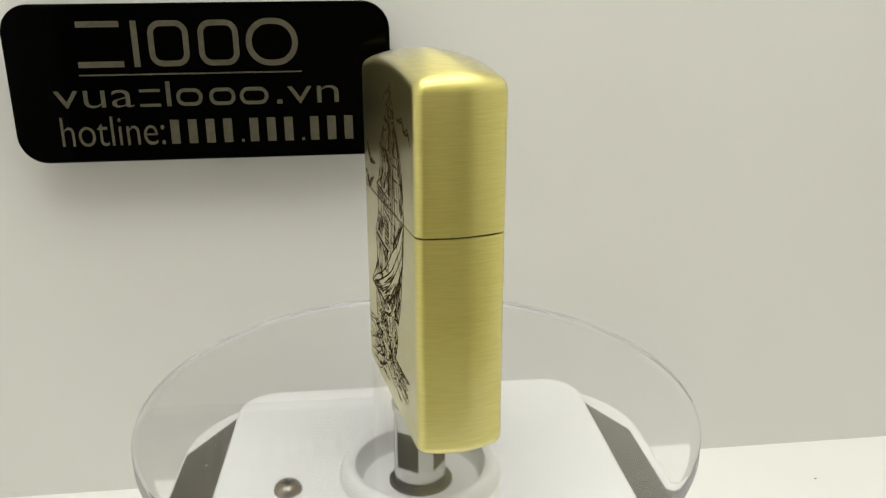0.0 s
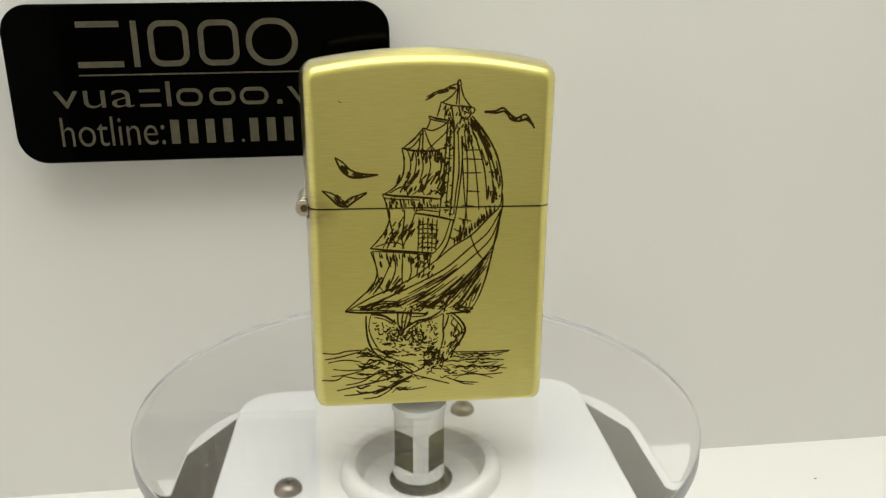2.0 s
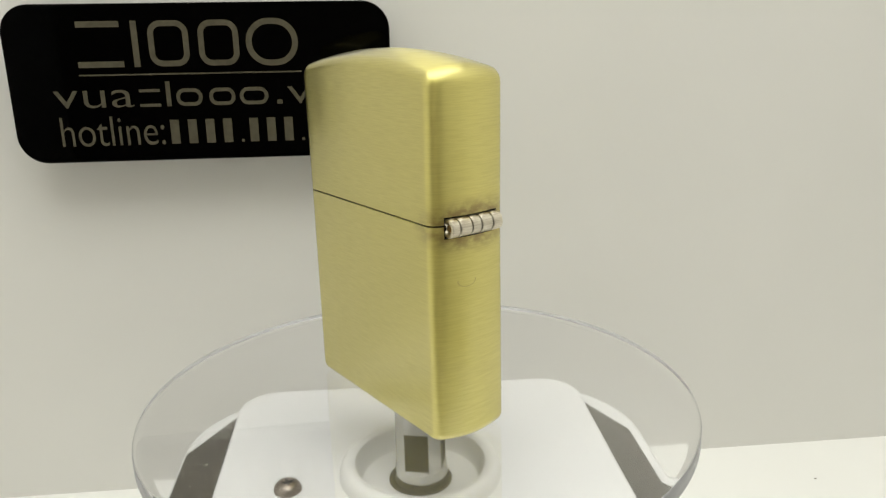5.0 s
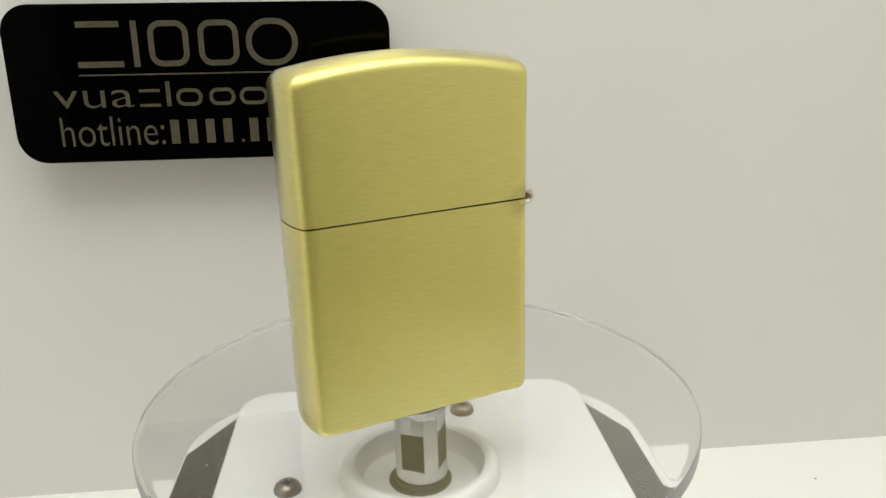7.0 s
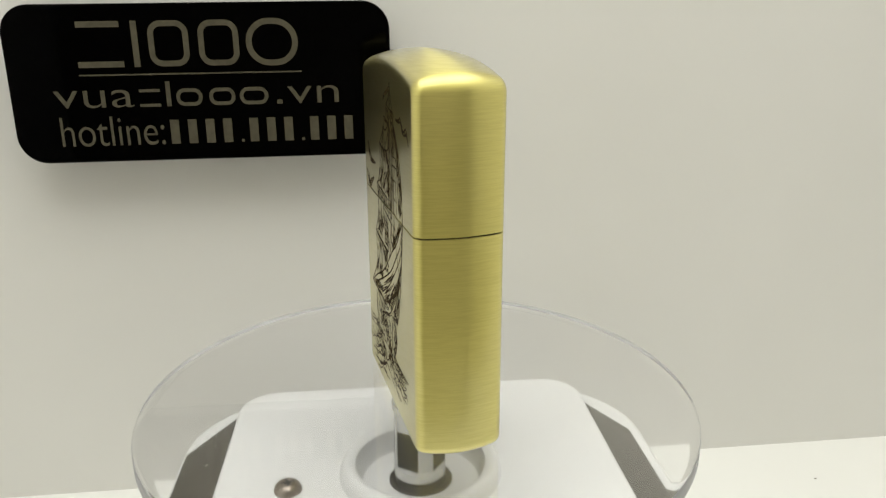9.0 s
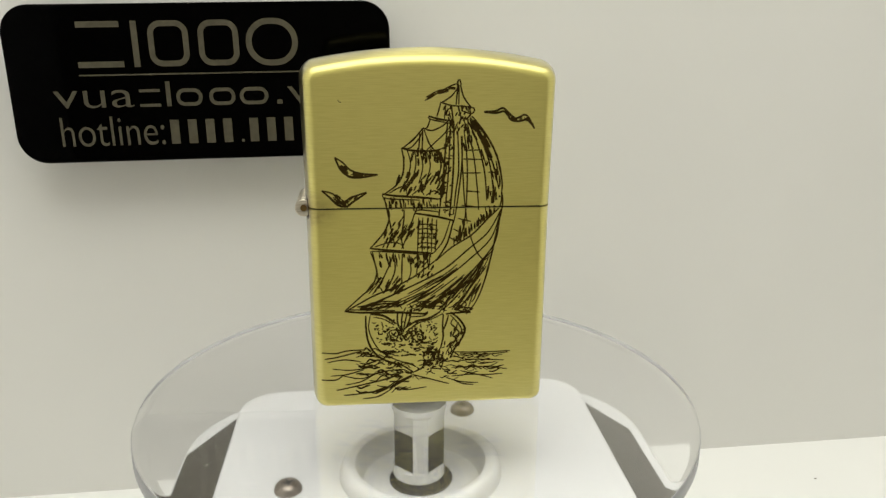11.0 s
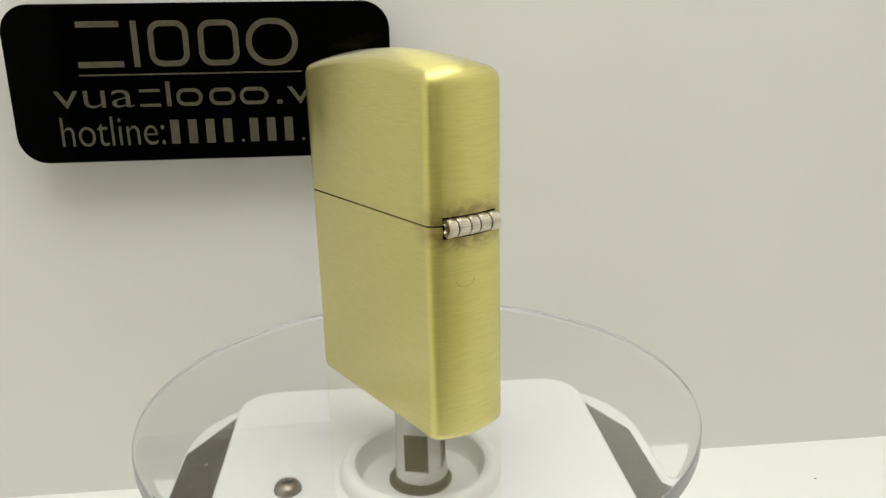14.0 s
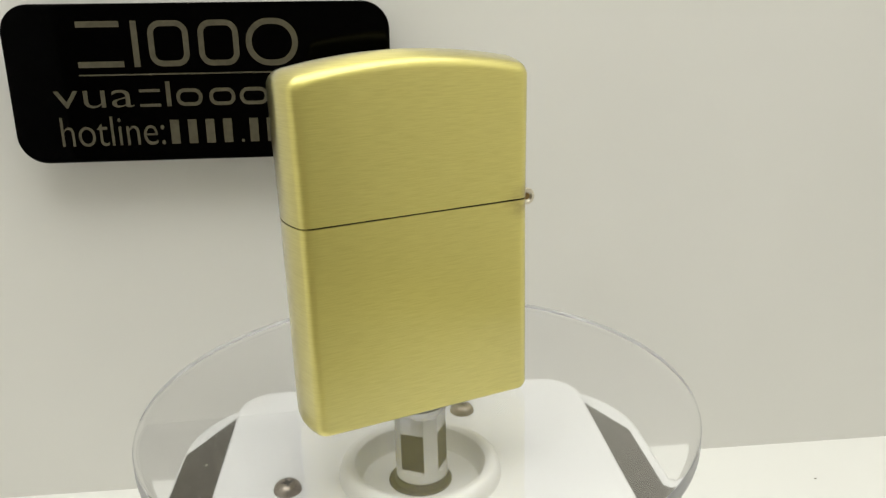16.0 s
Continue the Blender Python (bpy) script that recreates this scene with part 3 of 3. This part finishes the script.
    pen(0.19, (9.7, 26.3), (7.6, 24.1), (5.4, 21.9), (3.2, 19.2), (2.0, 16.2))
    pen(0.19, (8.6, 23.6), (6.7, 20.9), (4.6, 18.2), (3.3, 16.6))
    pen(0.22, (1.0, 24.9), (-2.0, 22.5), (-5.5, 20.5), (-8.9, 19.1), (-13.1, 16.7))
    pen(0.17, (7.8, 20.9), (6.6, 19.1), (5.9, 16.8))
    pen(0.17, (-10.7, 17.0), (-9.0, 17.9), (-6.3, 19.1), (-3.7, 20.1))
    # foot yard
    pen(0.31, (-13.2, 16.8), (-10.7, 16.5), (-5.5, 16.4), (-0.5, 16.0))
    pen(0.17, (-12.6, 17.0), (-9.8, 16.9), (-5.5, 16.7))
    pen(0.17, (-10.7, 17.2), (-9.0, 17.7), (-5.5, 17.9), (-4.4, 17.0))
    pen(0.17, (-3.7, 17.5), (-2.0, 18.1), (-0.7, 17.0))
    pen(0.17, (-0.5, 17.0), (0.6, 18.1), (2.2, 17.4), (2.0, 16.6))
    pen(0.17, (2.8, 16.9), (4.6, 17.3), (5.9, 16.1))
    pen(0.27, (2.4, 15.9), (4.6, 16.1), (6.3, 16.1))
    # hull
    pen(0.27, (-10.0, 16.0), (-10.0, 13.9), (-9.7, 11.7), (-8.8, 9.8), (-7.1, 8.4), (-4.4, 7.4), (-2.7, 6.2))
    pen(0.18, (-9.3, 16.0), (-9.6, 13.9), (-9.0, 11.9), (-7.8, 10.0), (-5.3, 8.4), (-2.6, 7.6))
    pen(0.30, (-9.3, 16.2), (-7.3, 15.9), (-5.3, 14.5))
    pen(0.16, (-8.8, 15.7), (-7.2, 15.3), (-5.6, 14.3))
    pen(0.24, (-5.1, 16.6), (-5.1, 14.6), (-4.5, 13.2))
    pen(0.20, (-4.2, 16.7), (-4.5, 15.0), (-4.4, 13.4))
    pen(0.20, (-3.5, 16.7), (-3.9, 15.0), (-4.2, 13.5))
    pen(0.22, (-2.9, 16.9), (-3.3, 15.0), (-3.9, 13.7))
    pen(0.28, (-4.4, 13.4), (-2.3, 14.8), (-0.2, 15.3), (1.6, 16.4))
    pen(0.18, (-3.9, 13.0), (-2.0, 14.5), (0.1, 15.1), (1.9, 16.0))
    pen(0.18, (-3.2, 15.6), (-1.1, 15.7), (-0.4, 16.2))
    pen(0.24, (2.0, 15.9), (1.9, 13.9), (2.0, 12.1), (1.6, 10.2))
    pen(0.22, (2.8, 15.7), (2.5, 14.5), (2.0, 13.2))
    pen(0.28, (3.1, 16.2), (4.5, 15.0), (5.4, 13.4), (5.0, 11.9), (3.8, 10.0), (3.1, 8.4))
    pen(0.18, (3.1, 15.7), (4.1, 14.6), (4.9, 13.2), (4.2, 11.9), (3.4, 10.5))
    pen(0.22, (3.7, 15.3), (3.2, 14.3), (4.0, 13.4), (3.5, 12.3), (4.1, 11.7), (3.1, 10.7), (3.4, 9.8), (2.8, 9.0))
    pen(0.20, (4.4, 14.5), (4.0, 13.5), (4.5, 12.8), (3.9, 11.9), (4.2, 11.1), (3.5, 10.2))
    pen(0.18, (0.1, 17.4), (0.7, 18.0), (1.6, 18.1), (2.3, 17.6), (1.6, 17.2), (0.1, 17.4))
    pen(0.18, (3.4, 17.1), (4.2, 17.8), (5.3, 17.9), (5.5, 17.2), (4.5, 16.8), (3.4, 17.1))
    pen(0.22, (3.7, 16.7), (5.1, 16.9), (6.6, 16.7), (5.4, 16.3), (3.7, 16.6))
    pen(0.18, (-2.3, 17.5), (-1.4, 18.1), (-0.2, 17.8), (-0.7, 17.2), (-2.3, 17.5))
    pen(0.18, (-10.9, 17.2), (-8.8, 18.1), (-5.6, 18.2), (-5.0, 17.7), (-7.6, 17.2), (-10.9, 17.1))
    pen(0.22, (-2.7, 6.2), (-1.4, 6.9), (0.1, 8.4), (1.6, 10.2))
    pen(0.18, (-1.1, 9.4), (-0.2, 9.8), (0.7, 9.0), (0.1, 8.0), (-1.0, 8.4), (-1.1, 9.4))
    pen(0.18, (0.8, 10.0), (1.4, 8.6), (1.1, 7.4))
    pen(0.18, (1.9, 9.4), (2.0, 7.8), (1.6, 6.6))
    pen(0.20, (-6.5, 13.2), (-5.6, 13.5), (-5.0, 13.0), (-5.3, 11.9), (-6.0, 11.7), (-6.5, 13.2))
    pen(0.24, (-5.0, 13.0), (-4.4, 12.6), (-3.8, 11.7), (-3.2, 12.3))
    pen(0.20, (-2.4, 12.6), (-1.7, 13.2), (-1.1, 12.1), (-1.7, 11.1), (-2.4, 11.7))
    # sea
    pen(0.19, (-16.9, 10.0), (-14.8, 9.8), (-13.0, 10.2), (-10.0, 10.3))
    pen(0.19, (-16.5, 8.9), (-14.4, 9.2), (-10.8, 10.1))
    pen(0.17, (-16.1, 8.3), (-13.5, 8.7), (-10.9, 8.3))
    pen(0.17, (-15.3, 7.2), (-12.7, 6.9), (-10.0, 7.2), (-7.3, 8.2))
    pen(0.17, (-15.6, 6.0), (-13.1, 6.2), (-10.5, 6.9))
    pen(0.19, (-17.1, 5.4), (-14.9, 5.3), (-13.8, 6.0))
    pen(0.17, (-13.8, 6.0), (-10.9, 5.4), (-8.3, 6.3))
    pen(0.19, (-13.4, 4.4), (-10.9, 4.9), (-8.3, 6.3), (-5.6, 6.7))
    pen(0.21, (-14.8, 3.5), (-11.8, 4.1), (-7.4, 5.1), (-4.2, 6.3))
    pen(0.22, (-13.7, 2.6), (-11.0, 2.8), (-7.4, 3.5), (-4.5, 5.4))
    pen(0.19, (-10.7, 1.9), (-8.3, 2.2), (-6.1, 3.5))
    pen(0.17, (-5.6, 3.7), (-3.8, 3.2), (-0.6, 3.6))
    pen(0.19, (-2.8, 5.8), (-0.2, 5.0), (3.0, 4.0))
    pen(0.17, (-5.6, 6.7), (-4.2, 6.7), (-2.8, 5.8))
    pen(0.17, (3.4, 9.5), (7.9, 9.3), (12.7, 9.4))
    pen(0.17, (4.7, 9.2), (8.8, 8.9), (12.4, 9.2))
    pen(0.17, (3.8, 7.8), (7.0, 8.1), (11.7, 7.8))
    pen(0.17, (3.4, 6.8), (7.9, 6.8), (12.3, 6.3))
    pen(0.17, (4.8, 6.2), (8.0, 5.4), (11.6, 5.5))
    pen(0.17, (3.4, 5.3), (7.1, 5.5), (10.0, 4.7))
    pen(0.17, (2.5, 5.1), (4.8, 4.3), (7.7, 4.0))
    pen(0.17, (3.9, 4.5), (5.3, 3.9), (6.9, 3.7))
    pen(0.43, (-6.5, 3.5), (-4.7, 4.7), (-2.9, 5.6))
    pen(0.43, (-8.7, 3.1), (-6.7, 3.7))
    # stray scratch
    pen(0.08, (-13.3, 48.8), (-13.1, 48.5), (-12.8, 48.5))
    # birds
    pen(0.23, (-14.0, 40.6), (-12.8, 39.8), (-11.9, 38.8), (-10.3, 38.2), (-7.8, 38.0))
    pen(0.28, (-14.0, 40.6), (-13.3, 39.0), (-12.6, 38.2), (-11.8, 37.7), (-10.3, 37.6), (-7.8, 38.0))
    pen(0.51, (-13.2, 39.4), (-12.2, 38.1))
    pen(0.41, (-11.4, 38.0), (-9.9, 37.8))
    pen(0.23, (-16.0, 35.7), (-14.4, 35.2), (-13.6, 34.2), (-12.7, 34.0), (-11.8, 34.6), (-9.5, 35.4))
    pen(0.28, (-16.0, 35.7), (-14.9, 34.7), (-13.7, 33.5), (-12.4, 33.3), (-11.6, 33.9), (-9.5, 35.3))
    pen(0.46, (-14.0, 34.1), (-12.5, 33.6))
    pen(0.26, (7.7, 47.1), (9.4, 47.2), (10.5, 47.6), (11.6, 46.6), (12.5, 46.1), (13.9, 46.6), (15.2, 44.6))
    pen(0.26, (7.7, 47.0), (9.5, 46.9), (10.8, 47.1), (11.7, 45.9), (12.9, 45.7), (14.2, 45.9), (15.2, 44.6))
    pen(0.35, (11.6, 46.2), (12.6, 45.9))
    pen(0.35, (13.9, 46.2), (15.0, 45.1))
    # feathers
    hatch(-13.2, 38.5, -12.3, 39.2, 7, 0.6, -50, 20, 0.16)
    hatch(-11.6, 37.8, -9.2, 38.3, 8, 0.8, -5, 25, 0.16)
    hatch(-15.0, 34.4, -13.4, 35.0, 8, 0.8, -40, 20, 0.14)
    hatch(-13.4, 33.6, -12.3, 34.2, 7, 0.7, 0, 40, 0.14)
    hatch(-12.2, 34.2, -10.6, 34.9, 7, 0.8, 35, 20, 0.14)
    hatch(10.6, 46.6, 11.6, 47.1, 7, 0.5, -30, 25, 0.13)
    hatch(12.8, 45.8, 14.3, 46.2, 8, 0.6, -40, 25, 0.13)
    # hatches: x0,y0 x1,y1 n len angle spread width
    hatch(1.9, 44.0, 5.9, 47.9, 46, 1.0, 80, 35, 0.19)
    hatch(2.0, 31.8, 3.2, 44.3, 46, 0.7, 10, 30, 0.19)
    hatch(-4.1, 39.8, 1.8, 41.4, 26, 1.2, 95, 14, 0.22)
    hatch(-5.0, 35.1, 1.9, 38.1, 48, 1.7, 62, 14, 0.22)
    hatch(-6.2, 32.9, 1.6, 34.2, 40, 1.1, 97, 8, 0.17)
    hatch(-6.9, 27.3, -2.7, 30.9, 30, 1.9, 58, 10, 0.19)
    for z in (26.7, 27.4, 28.2, 28.9, 29.6, 30.3):
        pen(0.17, (-2.0, z), (-0.8, z + 0.1), (0.8, z - 0.1))
    hatch(-2.2, 26.2, 1.0, 31.2, 30, 0.9, 80, 25, 0.18)
    hatch(-7.8, 24.0, -0.1, 25.7, 34, 1.2, 97, 8, 0.19)
    hatch(-9.3, 19.8, -4.1, 21.9, 26, 1.7, 55, 10, 0.19)
    hatch(-2.4, 22.2, 0.3, 25.5, 26, 1.0, 70, 35, 0.19)
    belly = [(9.4, 30.0), (6.2, 26.2), (2.0, 22.7), (-3.5, 19.6), (-9.5, 17.3)]
    middle = [(9.8, 29.0), (8.6, 25.4), (5.6, 21.6), (2.6, 18.6), (0.2, 16.6)]
    leech = [(9.9, 28.2), (9.3, 25.4), (8.4, 21.8), (7.1, 18.4), (5.6, 16.2)]
    fan(belly, middle, 10, 0.30, 0.75, 0.30, 0.19)
    fan(belly, middle, 26, 0.50, 0.97, 0.34, 0.16)
    fan(belly, middle, 9, 0.60, 0.97, 0.26, 0.21, 0.5, 1.0)
    fan(middle, leech, 14, 0.25, 0.70, 0.32, 0.16)
    fan(middle, leech, 24, 0.50, 0.98, 0.32, 0.16)
    fan(middle, leech, 10, 0.42, 0.75, 0.18, 0.24, 0.1, 0.6)
    for k in range(17):
        x = 3.4 + k * 0.38
        foot = 26.9 + (x - 3.4) * 0.80
        hatch(x, foot + 0.5, x + 0.3, foot + 0.9, 2, 1.3, 92, 8, 0.19)
    hatch(7.6, 31.4, 9.0, 32.6, 5, 1.2, 95, 12, 0.19)
    hatch(4.2, 28.4, 5.6, 30.6, 9, 1.5, 80, 20, 0.21)
    edge = [(5.9, 46.4), (7.8, 43.9), (9.4, 40.8), (10.3, 37.2), (10.3, 34.4)]
    seam = [(5.3, 45.5), (6.7, 42.7), (7.9, 38.8), (8.3, 35.6), (8.1, 32.4)]
    fan(seam, edge, 16, 0.02, 0.50, 0.25, 0.19)
    fan(seam, edge, 24, 0.10, 0.40, 0.16, 0.19, 0.45, 1.0)
    fan(seam, edge, 18, 0.55, 1.0, 0.18, 0.19, 0.45, 1.0)
    fan(seam, edge, 8, 0.72, 1.0, 0.16, 0.26, 0.15, 0.75)
    hatch(4.7, 41.8, 6.0, 45.7, 14, 1.9, 100, 15, 0.19)
    hatch(-10.2, 16.9, -5.5, 18.2, 14, 2.2, 14, 8, 0.17)
    hatch(-4.3, 16.6, 2.4, 18.1, 12, 1.2, 45, 40, 0.19)
    hatch(3.2, 10.2, 5.6, 14.4, 12, 0.8, 60, 35, 0.19)
    hatch(0.7, 7.8, 3.4, 11.2, 26, 0.9, 60, 50, 0.18)
    # carved marks on the hull, thickest under the stem and at the waterline
    scribble(-9.0, 11.3, 1.3, 15.0, 110, 0.6, 0.18)
    scribble(-6.8, 11.3, -0.5, 13.7, 75, 0.6, 0.20)
    scribble(-1.1, 6.6, 2.0, 9.8, 60, 0.65, 0.19)
    hatch(-7.6, 9.0, 0.7, 11.3, 70, 0.8, -8, 22, 0.20)
    scribble(-4.0, 16.2, 5.0, 17.6, 16, 0.7, 0.17)
    waves(-10.8, 7.2, -5.6, 10.1, 26, 2.6, 0.19)
    waves(-6.5, 5.0, 3.6, 8.2, 34, 2.0, 0.17)
    waves(-10.9, 2.7, -3.8, 6.9, 18, 3.4, 0.19)
    waves(3.2, 4.9, 10.9, 9.2, 34, 2.4, 0.15)
    return e


def make_lighter():
    lighter = tagged(new("lighter"), "closed brushed brass lighter engraved with a sailing ship", "lighter")
    lid = part("lid", cut(case_shell(), SEAM_Z + 0.00012, True), BRASS, lighter, "brushed brass hinged lid", 50)
    case = part("case", cut(case_shell(), SEAM_Z - 0.00012, False), BRASS, lighter, "brushed brass case bottom", 50)
    # near-black filler behind the seam paints the shade of the gap
    level = [0.0060 * k / 10 for k in range(-10, 11)]
    right = [(-side_x(y) - 0.0003 - max(abs(y) - 0.0047, 0) * 0.7, y) for y in level]
    ring = right + [(-x, y) for x, y in right[::-1]]
    bm = loft([[(x, y, SEAM_Z + z) for x, y in ring] for z in (-0.002, 0.002)])
    part("insert", bm, SEAM, lighter, "near-black filler for the shade in the gap between lid and case", 0)
    e = draw_ship()
    part("engraving", e.lid, ENGRAVED, lid, "dark engraved sails and gulls", 0)
    part("engraving", e.case, ENGRAVED, case, "dark engraved hull and waves", 0)
    # hinge: five knuckles on the narrow side
    y0 = 0.0044
    # near-black plate laid on the side stands for the shaded hinge notch
    rings = []
    for k in range(9):
        y = -0.0045 + 0.0090 * k / 8
        x, z, h = side_x(y), SEAM_Z - 0.00034, 0.00152
        rings.append([(x - 0.00004, y, z - h), (x + 0.0008, y, z - h), (x + 0.0008, y, z + h), (x - 0.00004, y, z + h)])
    part("slot_shade", loft(rings), SEAM, lighter, "near-black plate for the shade in the slot round the hinge", 0)
    for wide in (1.40, 2.04, 1.60, 1.96, 1.74):
        w = wide * MM
        prof = []
        for r, y in ((0.00050, 0.0003), (0.00085, 0), (0.00122, 0.00002), (0.00131, 0.00010), (0.00131, w - 0.00024), (0.00122, w - 0.00016), (0.00085, w - 0.00014), (0.00050, w - 0.0003)):
            prof.append([(-HALF_W - 0.0001 + r * math.cos(a), y0 - y, SEAM_Z - 0.00028 + r * math.sin(a)) for a in (2 * math.pi * k / 28 for k in range(28))])
        part("hinge_knuckle", loft(prof), NICKEL, lighter, "silvery hinge barrel", 28)
        y0 -= w
    bm = bmesh.new()
    bmesh.ops.create_cone(bm, cap_ends=True, segments=20, radius1=0.0005, radius2=0.0005, depth=0.0084)
    bmesh.ops.rotate(bm, cent=(0, 0, 0), matrix=Matrix.Rotation(radians(90), 3, "X"), verts=bm.verts)
    bmesh.ops.translate(bm, vec=(-HALF_W - 0.0001, 0, SEAM_Z - 0.00028), verts=bm.verts)
    part("hinge_pin", bm, WORN, lighter, "brass hinge pin")
    # shallow press mark under the hinge
    bm = bmesh.new()
    for k in range(24):
        a0, a1 = radians(170 + 200 * k / 24), radians(170 + 200 * (k + 1) / 24)
        q = [bm.verts.new((side_x(0.0012 + r * math.cos(a)) - 0.00001, 0.0012 + r * math.cos(a), 0.0247 + r * math.sin(a) * 0.6))
             for r, a in ((0.00136, a0), (0.00136, a1), (0.00152, a1), (0.00152, a0))]
        bm.faces.new(q)
    part("press_mark", bm, DULL, case, "faint stamped arc", 0)
    return lighter


lighter = make_lighter()


# ---- dust ----
def make_dust():
    rng = random.Random(3)
    bm = bmesh.new()
    for _ in range(26):
        x, y = rng.uniform(-0.11, 0.13), rng.uniform(-0.05, 0.05)
        if abs(x) < 0.052 and abs(y) < 0.042:
            continue
        s = rng.uniform(0.0001, 0.00022)
        m = Matrix.Translation((x, y, FLOOR_Z + s * 0.3)) @ Matrix.Diagonal((s * rng.uniform(0.8, 2), s, s * 0.6, 1))
        bmesh.ops.create_icosphere(bm, subdivisions=1, radius=1, matrix=m)
    for _ in range(14):
        x, y, s = rng.uniform(-0.033, 0.033), rng.uniform(-0.010, 0.029), rng.uniform(0.00006, 0.00013)
        if math.hypot(x, y) > 0.0145:
            bmesh.ops.create_icosphere(bm, subdivisions=1, radius=s, matrix=Matrix.Translation((x, y, PLATE_Z + s * 0.7)))
    tagged(part("dust", bm, SPECK), "small grey dust specks on white surfaces", "dust", kind="stuff")


make_dust()


# ---- turning ----
START, SPEED = -76.04, 39.93
TILT = pose(0, 0, 0, -0.16, 1.14, 0)


def motions():
    spin = [(t / 2, pose(0, 0, 0, 0, 0, START + SPEED * t / 2) @ TILT) for t in range(33)]
    walk(platter, spin)
    walk(lighter, [(t, m @ pose(0.0015, 0.0014, 0.00003)) for t, m in spin])


motions()
